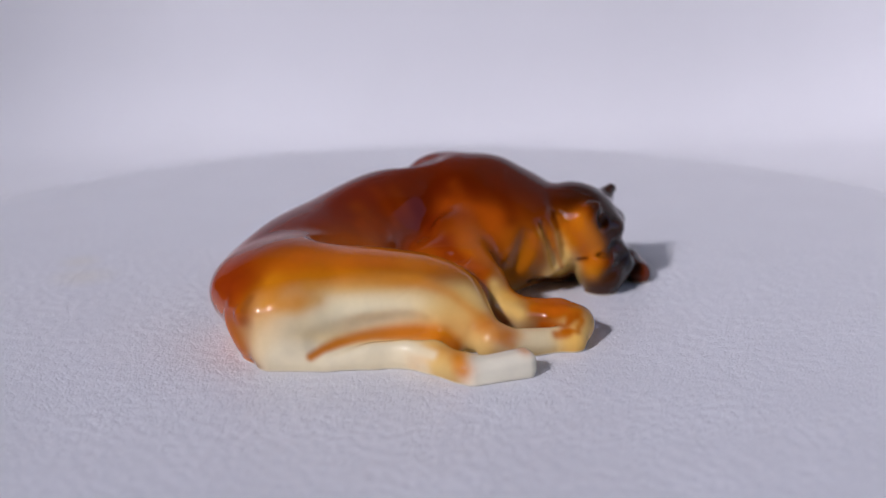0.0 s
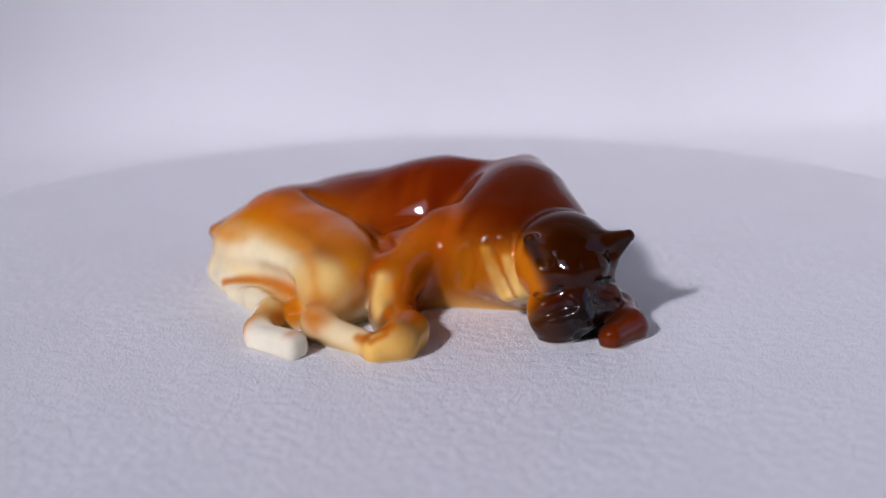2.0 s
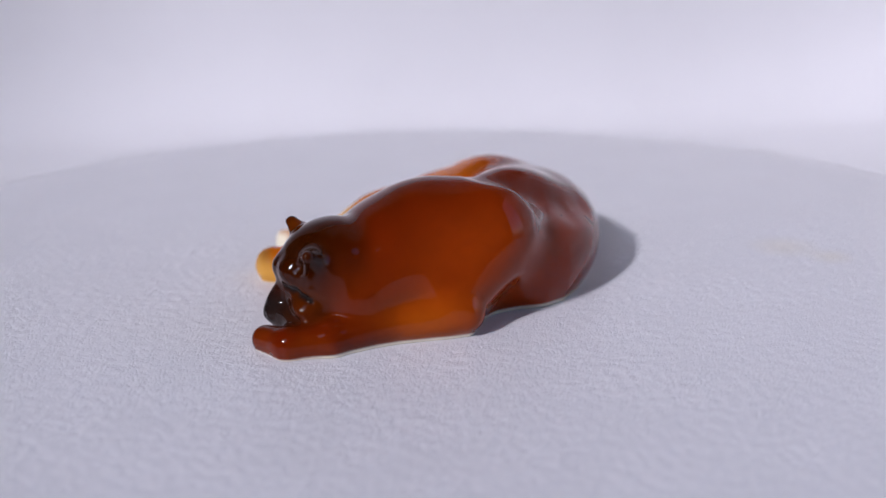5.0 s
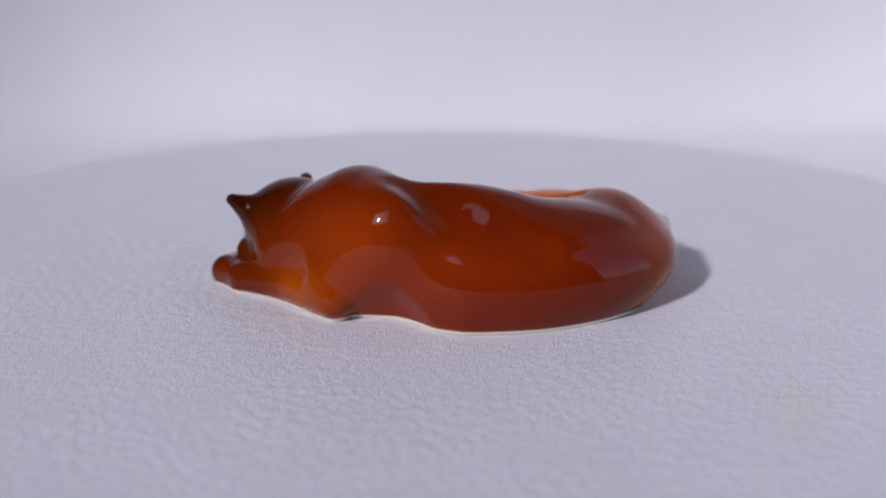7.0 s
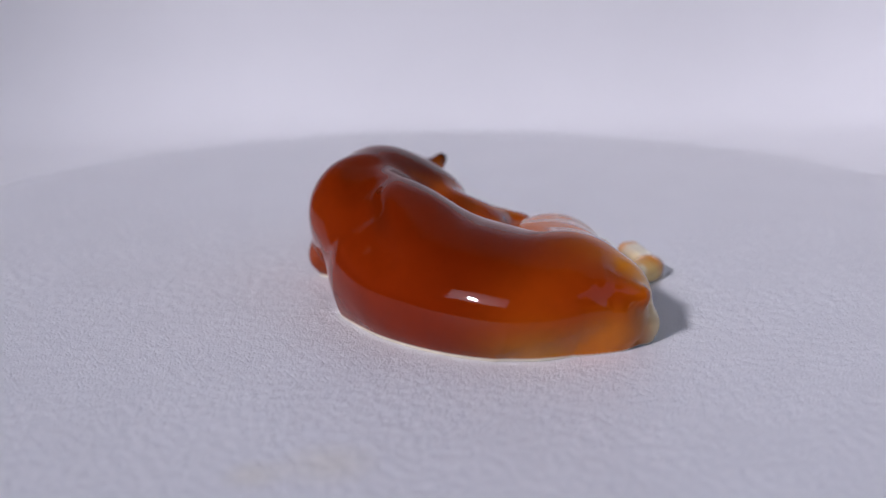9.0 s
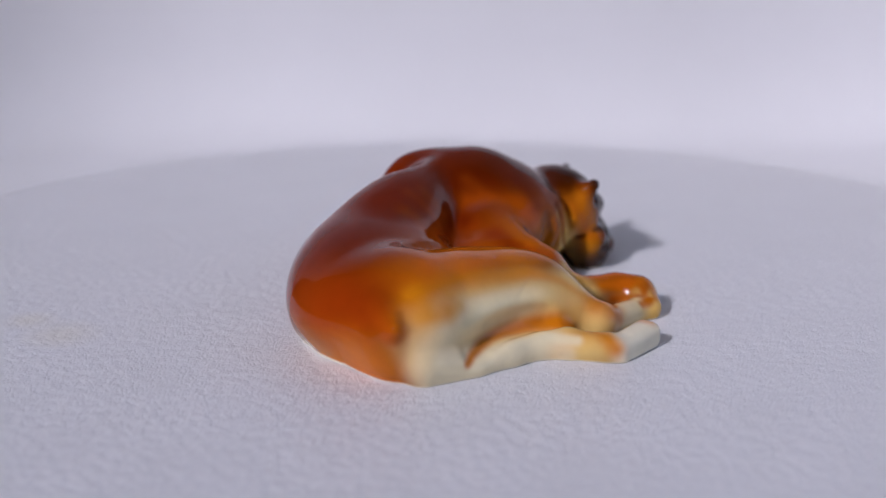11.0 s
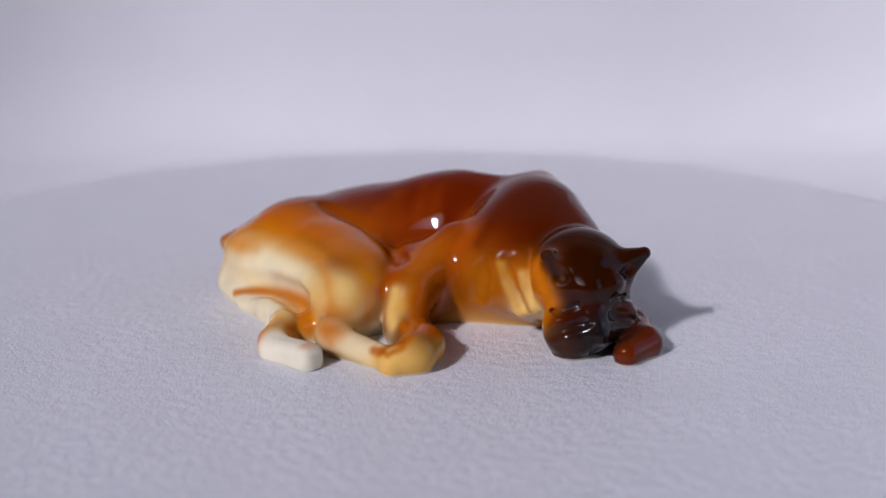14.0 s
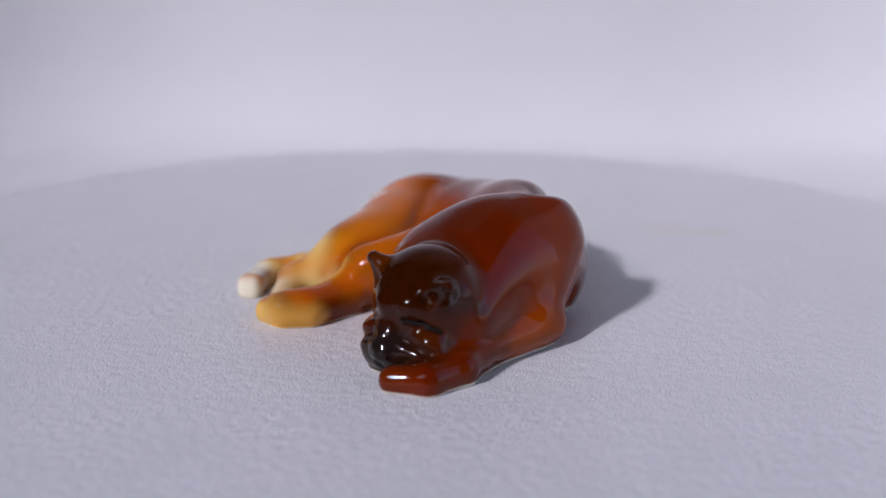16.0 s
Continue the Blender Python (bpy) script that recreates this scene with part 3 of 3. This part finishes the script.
# haunch: amber along the crest, cream and white below
spray((-32, -18, 24), (34, 12, 6.5), AMBER, 0.95)
spray((-54, -20, 17), (10, 6, 7), AMBER, 0.6)
spray((-34, -31, 9), (37, 15, 11), CREAM, 1.0, (0, 6, -8), 2.5)
spray((-36, -29, 12), (25, 11, 6.5), WHITE, 0.95, (0, 4, -12), 1.5)
spray((-14, -40, 8), (14, 10, 10), CREAM, 0.9, (0, 0, 0), 2.0)
spray((-9, -22, 15), (5, 10, 7), (0.50, 0.13, 0.005), 0.8)
stroke((-46, -16, 25), (-20, -20, 22), 3.2, (0.50, 0.12, 0.004), 0.8, 1.0)
stroke((-20, -23, 20), (-6, -30, 15), 3.6, (0.60, 0.20, 0.012), 0.8, 1.0)
stroke((-48, -23, 20), (-22, -29, 17.5), 2.2, (0.72, 0.34, 0.05), 0.55, 1.0)
spray((-14, -22, 20), (11, 8, 4.5), (0.58, 0.18, 0.012), 0.8)
spray((-10, -36, 14), (6, 5, 4), (0.80, 0.52, 0.17), 0.6)
spray((-51, -23, 17), (5, 4, 3), (0.62, 0.22, 0.03), 0.7)
# rump and tail
spray((-63, -4, 14), (9, 12.0, 11), (0.30, 0.042, 0.002), 0.95, (0, 0, 0), 1.6)
spray((-63, -7, 4), (9, 13, 8), (0.58, 0.17, 0.010), 0.95, (0, 0, 0), 1.5)
stroke((-60, -11, 16), (-65.5, -18.5, 14), 3.6, (0.36, 0.06, 0.003), 0.95, 2.0)
spray((-58, -25, 6), (8, 6, 9), (0.82, 0.68, 0.42), 0.95, (0, 0, 0), 1.5)
spray((-60, -21, 17), (6, 5, 6), (0.66, 0.24, 0.025), 0.55)
# hollow under the tail, its shade painted in
spray((-65, -20.6, 11.5), (2.0, 1.8, 2.8), (0.16, 0.05, 0.012), 0.85)
# shin and feet
stroke((-30, -38, 4), (-19, -54, 4), 7.0, CREAM, 0.9)
stroke((-12, -40, 7), (6, -47.5, 4), 6.0, CREAM, 0.9)
stroke((-56, -27, 2), (-30, -41, 2), 6.2, (0.84, 0.74, 0.50), 0.97, 3.0)
stroke((-27, -41, 3), (-25, -47, 7), 3.0, (0.68, 0.30, 0.05), 0.7, 1.0)
stroke((-18.5, -56.5, 2.5), (-4, -58, 3), 5.6, (0.86, 0.80, 0.62), 1.0, 3.0)
stroke((-6, -48.5, 7), (7, -49, 5), 4.6, (0.84, 0.70, 0.42), 0.95, 2.0)
spray((-10, -43.5, 10), (6, 5, 3.5), (0.52, 0.13, 0.006), 0.95)
spray((-16, -38, 11), (5, 6, 4), (0.66, 0.27, 0.04), 0.4)
spray((4, -46, 8.5), (4, 3, 2), (0.55, 0.16, 0.015), 0.6)
# groove with its recess darkened in the colour, belly and right foreleg
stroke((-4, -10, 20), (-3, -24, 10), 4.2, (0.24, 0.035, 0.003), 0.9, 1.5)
spray((-1, -31, 3), (6, 5, 5), WHITE, 0.85)
spray((3, -20, 18), (8, 9, 7), (0.48, 0.125, 0.010), 0.85)
spray((4, -30, 10), (6, 5, 5), (0.80, 0.44, 0.10), 0.85)
stroke((8, -28, 12), (19, -39, 9), 3.6, (0.48, 0.105, 0.008), 0.9)
stroke((16, -46, 3), (12, -52, 3), 6.0, (0.82, 0.50, 0.14), 1.0, 1.5)
stroke((19, -43, 3), (18, -36, 3), 4.4, (0.74, 0.40, 0.09), 0.9, 2.0)
stroke((7, -44.5, 8.0), (13, -43, 9.5), 1.7, (0.40, 0.075, 0.006), 0.9)
stroke((9.5, -50.5, 6.8), (13, -46, 8.8), 1.3, (0.42, 0.085, 0.007), 0.85)
# edges of thigh and arm in amber, the recess between them darkened in colour
trace([(-43.7, -19.2, 22.9), (-30.7, -17, 24), (-17.8, -18.8, 22.2), (-10.6, -22.1, 20.2), (-5.4, -27.8, 17.3), (-3.5, -31.3, 13.4), (-3.3, -35, 8.4)],
      [3.2, 3.6, 3.8, 3.6, 2.8, 2.4], (0.56, 0.16, 0.006), 0.6)
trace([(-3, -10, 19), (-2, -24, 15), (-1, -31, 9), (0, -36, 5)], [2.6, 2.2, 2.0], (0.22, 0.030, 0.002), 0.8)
trace([(10, -9, 20), (9, -14.5, 15), (8.4, -17, 10), (10, -28, 9), (17, -37, 9)], [2.8, 2.6, 2.4, 2.6], (0.40, 0.072, 0.002), 0.8)
spray((-6.4, -47.5, 7.2), (3.5, 3, 2.5), (0.52, 0.14, 0.006), 0.85)
spray((12.2, -41.5, 8.5), (4.5, 2.2, 2.5), (0.42, 0.085, 0.003), 0.85)
spray((-12, -38, 13), (5, 7, 4), CREAM, 0.6)
# chest and neck
spray((18, -14, 10), (14, 11, 12), (0.52, 0.165, 0.014), 0.9, (0, 0, 0), 1.5)
spray((20, -8, 0), (17, 8, 4), (0.76, 0.44, 0.13), 0.85)
spray((11, -15, 15), (4, 6, 8), (0.26, 0.045, 0.004), 0.6)
stroke((24, -15, 21), (29, -13, 6), 1.0, (0.70, 0.34, 0.06), 0.6, 1.0)
stroke((27, -15, 16), (33, -12, 4), 1.5, CREAM, 0.6, 1.0)
stroke((31, -15, 15), (36, -13, 4), 2.6, CREAM, 0.85, 1.0)
stroke((27, -15, 21), (31, -14, 8), 0.9, (0.45, 0.12, 0.010), 0.75)
stroke((21.5, -15, 20), (27, -14, 8), 1.2, (0.45, 0.12, 0.010), 0.75)
# head
spray(head(5, 0, 21), (16, 17, 14), DEEP, 0.97, (0, 0, -40), 3.0)
spray(head(-3, 11, 14), (8, 6, 9), (0.14, 0.022, 0.002), 0.7, (0, 0, -40), 1.5)
spray(head(8, 9, 11), (6, 6, 5), (0.08, 0.020, 0.004), 0.6, (0, 0, -40), 1.5)
spray(head(10, 0, 5), (11, 14, 8), (0.016, 0.006, 0.004), 0.97, (0, 0, -40), 3.0)
spray(head(-4, -12, 18), (6, 6, 6), (0.50, 0.14, 0.010), 0.85, (0, 0, -40), 1.5)
spray(head(1.5, -14, 16), (5.0, 5, 7.0), (0.60, 0.20, 0.016), 0.9, (0, 0, -40), 1.2)
spray(head(5.0, -13, 11.0), (4, 4, 3), (0.46, 0.13, 0.012), 0.8, (0, 0, -40), 1.5)
spray(head(-2, -13, 7), (6, 6, 7), CREAM, 0.9, (0, 0, -40), 1.5)
spray(head(2.5, -14, 3), (3, 4, 4), (0.62, 0.24, 0.03), 0.7, (0, 0, -40), 1.5)
spray(head(9, -11, 4.5), (8.5, 6, 5.5), (0.040, 0.014, 0.006), 0.95, (0, 0, -40), 2.5)
spray(head(15, -1, 6), (6.5, 8, 8), BLACK, 1.0, (0, 0, -40), 2.0)
spray(head(11, 7, 7), (5, 5, 4), (0.03, 0.010, 0.004), 0.7, (0, 0, -40))
for tip in ((41.0, -18.6, 25.0), (57.6, -1.6, 24.4)):
    spray(tip, (5, 5, 4), DEEP, 0.9, (0, 0, -40), 2.0)
    spray((tip[0] + 1.4, tip[1] - 1.4, tip[2] - 1), (2.4, 2.4, 2.4), BLACK, 0.85)
for line in EYES:
    trace(line, [1.0, 1.0], BLACK, 1.0, 1.5)
spray((31.5, -13.5, 3), (5, 4, 6), CREAM, 0.8)
trace([(35.5, -17.5, 21), (37, -18.5, 16), (38, -18.5, 11)], [3.2, 3.6], (0.46, 0.105, 0.003), 0.8)
spray((38.8, -19, 8), (3, 3, 3), (0.60, 0.24, 0.03), 0.6)
spray((38.4, -16.8, 24.5), (3.4, 3.4, 3.4), (0.34, 0.07, 0.003), 0.7)
# runs and edges of the spray
# the orange groove between shin and thigh, and the hock
trace([(-51.3, -29.7, 4.2), (-47.1, -28.7, 5.1), (-43.0, -28.2, 5.7), (-38.2, -27.9, 5.9), (-33.3, -29.0, 6.4), (-28.7, -30.9, 6.6), (-24.4, -33.3, 6.7), (-21.3, -36.5, 6.5), (-20.0, -40.0, 6.3), (-17.7, -41.5, 4.5)],
      [1.2, 1.5, 1.8, 2.0, 2.3, 2.6, 2.8, 3.0, 3.0], (0.54, 0.155, 0.005), 0.92, 1.4, False)
trace([(-20.0, -40.0, 6.3), (-18.7, -41.9, 4.4), (-23.0, -53.1, 6.2), (-23.2, -55.5, 4.1)],
      [3.2, 3.0, 2.6], (0.56, 0.17, 0.006), 0.85, 1.0, False)
trace([(-47.6, -31.5, 3.5), (-42.2, -33.1, 4.7), (-37.4, -35.7, 5.7), (-30.2, -39.9, 6.1), (-26.7, -46.5, 5.6)],
      [1.5, 1.6, 1.6, 1.5], (0.84, 0.74, 0.50), 0.8, 1.3, False)
# tan edge below the crest of the thigh
trace([(-55.7, -17.0, 20.7), (-45.2, -20.8, 21.5), (-33.3, -25.0, 20.4), (-21.9, -30.4, 18.8), (-15.3, -35.9, 15.7), (-10.3, -41.4, 10.6)],
      [2.4, 2.6, 2.6, 2.4, 2.0], (0.62, 0.21, 0.018), 0.55, 1.0, False)
trace([(-59.1, -21.4, 16.5), (-53.3, -25.1, 15.8), (-47.2, -24.9, 16.8)],
      [2.0, 1.8], (0.66, 0.30, 0.04), 0.45, 1.0)
# upper hind foot
trace([(-9.1, -47.6, 7.4), (-5.8, -48.9, 4.7), (-7.1, -57.5, 6.3)],
      [2.2, 1.8], (0.58, 0.18, 0.008), 0.6, 1.0)
trace([(-3.6, -47.0, 7.0), (-5.2, -40.9, 8.9), (-4.9, -35.3, 12.2), (-6.5, -28.7, 18.1)],
      [2.4, 2.8, 3.0], (0.62, 0.22, 0.016), 0.4, 1.0)
# knee
trace([(-5.9, -18.2, 17.3), (-0.1, -26.4, 16.5), (-2.5, -29.5, 12.8)],
      [2.2, 2.0], (0.40, 0.08, 0.003), 0.8, 1.0)
# right forefoot
trace([(8.4, -36.7, 8.2), (12.2, -41.7, 8.3), (15.3, -46.1, 8.8)],
      [2.0, 2.0], (0.50, 0.125, 0.005), 0.85, 1.0)
trace([(9.1, -39.8, 4.4), (10.8, -47.7, 6.2), (14.8, -47.4, 8.1)],
      [1.3, 1.4], (0.36, 0.07, 0.003), 0.8, 1.0)
trace([(7.5, -48.9, 5.1), (10.1, -50.0, 5.2)],
      [1.4], (0.46, 0.11, 0.004), 0.85, 1.4)
trace([(6.3, -23.9, 15.4), (7.1, -28.4, 10.8), (11.4, -36.5, 9.4), (17.3, -41.7, 9.5)],
      [1.8, 1.8, 1.8], (0.46, 0.11, 0.004), 0.85, 1.1)
trace([(1.2, -28.7, 13.5), (1.1, -31.7, 9.1), (4.4, -35.4, 6.9)],
      [1.8, 2.0], (0.84, 0.56, 0.18), 0.8, 1.1)
trace([(9.3, -49.0, 5.6), (12.7, -50.8, 5.6), (15.3, -48.5, 7.0)],
      [1.0, 1.0], (0.46, 0.11, 0.004), 0.75, 1.1)
# grey breath of the airbrush
trace([(-38.4, -27.3, 9.6), (-32.0, -29.3, 10.5), (-26.3, -32.6, 12.1)],
      [2.6, 2.4], (0.52, 0.44, 0.28), 0.35, 1.0)
trace([(-54.7, -25.9, 12.4), (-55.9, -25.9, 9.2), (-55.9, -27.4, 6.0)],
      [3.0, 2.6], (0.56, 0.48, 0.32), 0.35, 1.0)
trace([(-55.5, -17.0, 20.8), (-57.2, -22.8, 16.8), (-52.8, -24.7, 16.5)],
      [3.0, 2.6], (0.64, 0.24, 0.025), 0.5, 1.0)
# shade under the tail, put into the colour
trace([(-61.4, -17.0, 17.3), (-64.0, -19.2, 15.4)],
      [1.2], (0.20, 0.06, 0.012), 0.4, 1.2)
# lighter and darker runs on the side
trace([(4.8, 3.4, 26.6), (8.3, -4.7, 26.9), (13.0, -10.4, 25.0)],
      [3.4, 3.0], (0.42, 0.085, 0.003), 0.5, 1.0)
trace([(-5.0, 10.0, 31.3), (-3.4, 6.4, 27.0), (-1.3, 0.4, 22.5)],
      [2.6, 2.4], (0.11, 0.012, 0.001), 0.6, 1.0)
trace([(18.4, -1.4, 33.2), (17.8, -7.0, 29.6), (16.6, -12.1, 24.6)],
      [3.0, 2.6], (0.10, 0.012, 0.001), 0.6, 1.0)
# folds of the neck
trace([(24.9, -14.4, 20.8), (26.8, -14.6, 14.8), (30.0, -13.1, 7.8)],
      [0.9, 1.1], (0.76, 0.42, 0.09), 0.6, 1.0)
trace([(30.4, -14.1, 18.8), (33.0, -13.5, 12.5), (35.3, -7.8, 5.1)],
      [1.4, 2.0], (0.82, 0.54, 0.16), 0.7, 1.0)
trace([(28.2, -14.4, 19.5), (30.4, -13.8, 13.2), (32.5, -13.1, 8.5)],
      [0.8, 0.8], (0.44, 0.11, 0.006), 0.7, 1.3)
# orange cheek
trace([(35.7, -16.5, 22.9), (38.0, -18.3, 18.4), (40.3, -18.3, 14.7)],
      [2.6, 3.0], (0.60, 0.19, 0.012), 0.85, 1.2)
trace([(38.8, -19.4, 27.8), (40.6, -18.6, 24.0), (41.6, -17.9, 20.8)],
      [1.6, 1.4], (0.03, 0.010, 0.004), 0.85, 1.2)
# dark right lip
spray((44.5, -18.0, 4.0), (5.5, 5.0, 5.0), (0.045, 0.015, 0.006), 0.92, (0, 0, 0), 2.0)
# left foreleg
stroke((44, 10, 4), (60, 4, 3), 4.8, (0.12, 0.016, 0.003), 0.85)
stroke((61, 3, 2), (61.5, -15, 1.5), 4.6, (0.15, 0.023, 0.003), 0.95, 3.0)
spray((61, -14.5, 2), (5, 4.5, 5), (0.10, 0.016, 0.003), 0.6)
spray((42, 10.5, 4), (1.7, 1.7, 1.4), (0.05, 0.010, 0.006), 0.9)
# the fired colours are rich
GREY = COLOUR @ np.array((0.3, 0.6, 0.1))
COLOUR = np.clip(GREY[:, None] + 1.08 * (COLOUR - GREY[:, None]), 0.0002, 0.9)
# bare foot rim
RIM = np.clip((0.65 + 0.65 * np.clip((VERTS[:, 1] + 5) / 12, 0, 1) - VERTS[:, 2]) / 0.4, 0, 1)[:, None]
COLOUR = COLOUR * (1 - RIM) + np.array((0.80, 0.74, 0.58)) * RIM


me = bpy.data.meshes.new("dog_figurine")
me.from_pydata((VERTS / 1000).tolist(), [], QUADS.tolist())
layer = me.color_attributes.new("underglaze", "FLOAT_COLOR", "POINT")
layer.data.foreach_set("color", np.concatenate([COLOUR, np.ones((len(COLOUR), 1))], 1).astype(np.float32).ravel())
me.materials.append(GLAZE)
me.polygons.foreach_set("use_smooth", np.ones(len(me.polygons), bool))
me.update()
dog = tagged(new("dog_figurine", me), "glossy brown and cream porcelain dog figurine, asleep on a platter", "figurine")


# ---------------------------------------------------------------- what turns
def motions():
    rows = [(k * 0.5, pose(0, 0, 0, 0, 0, RATE * (13.0 - k * 0.5))) for k in range(33)]
    walk(turntable, rows)
    walk(dog, rows)


RATE = 29.857                   # degrees a second, clockwise from above
motions()
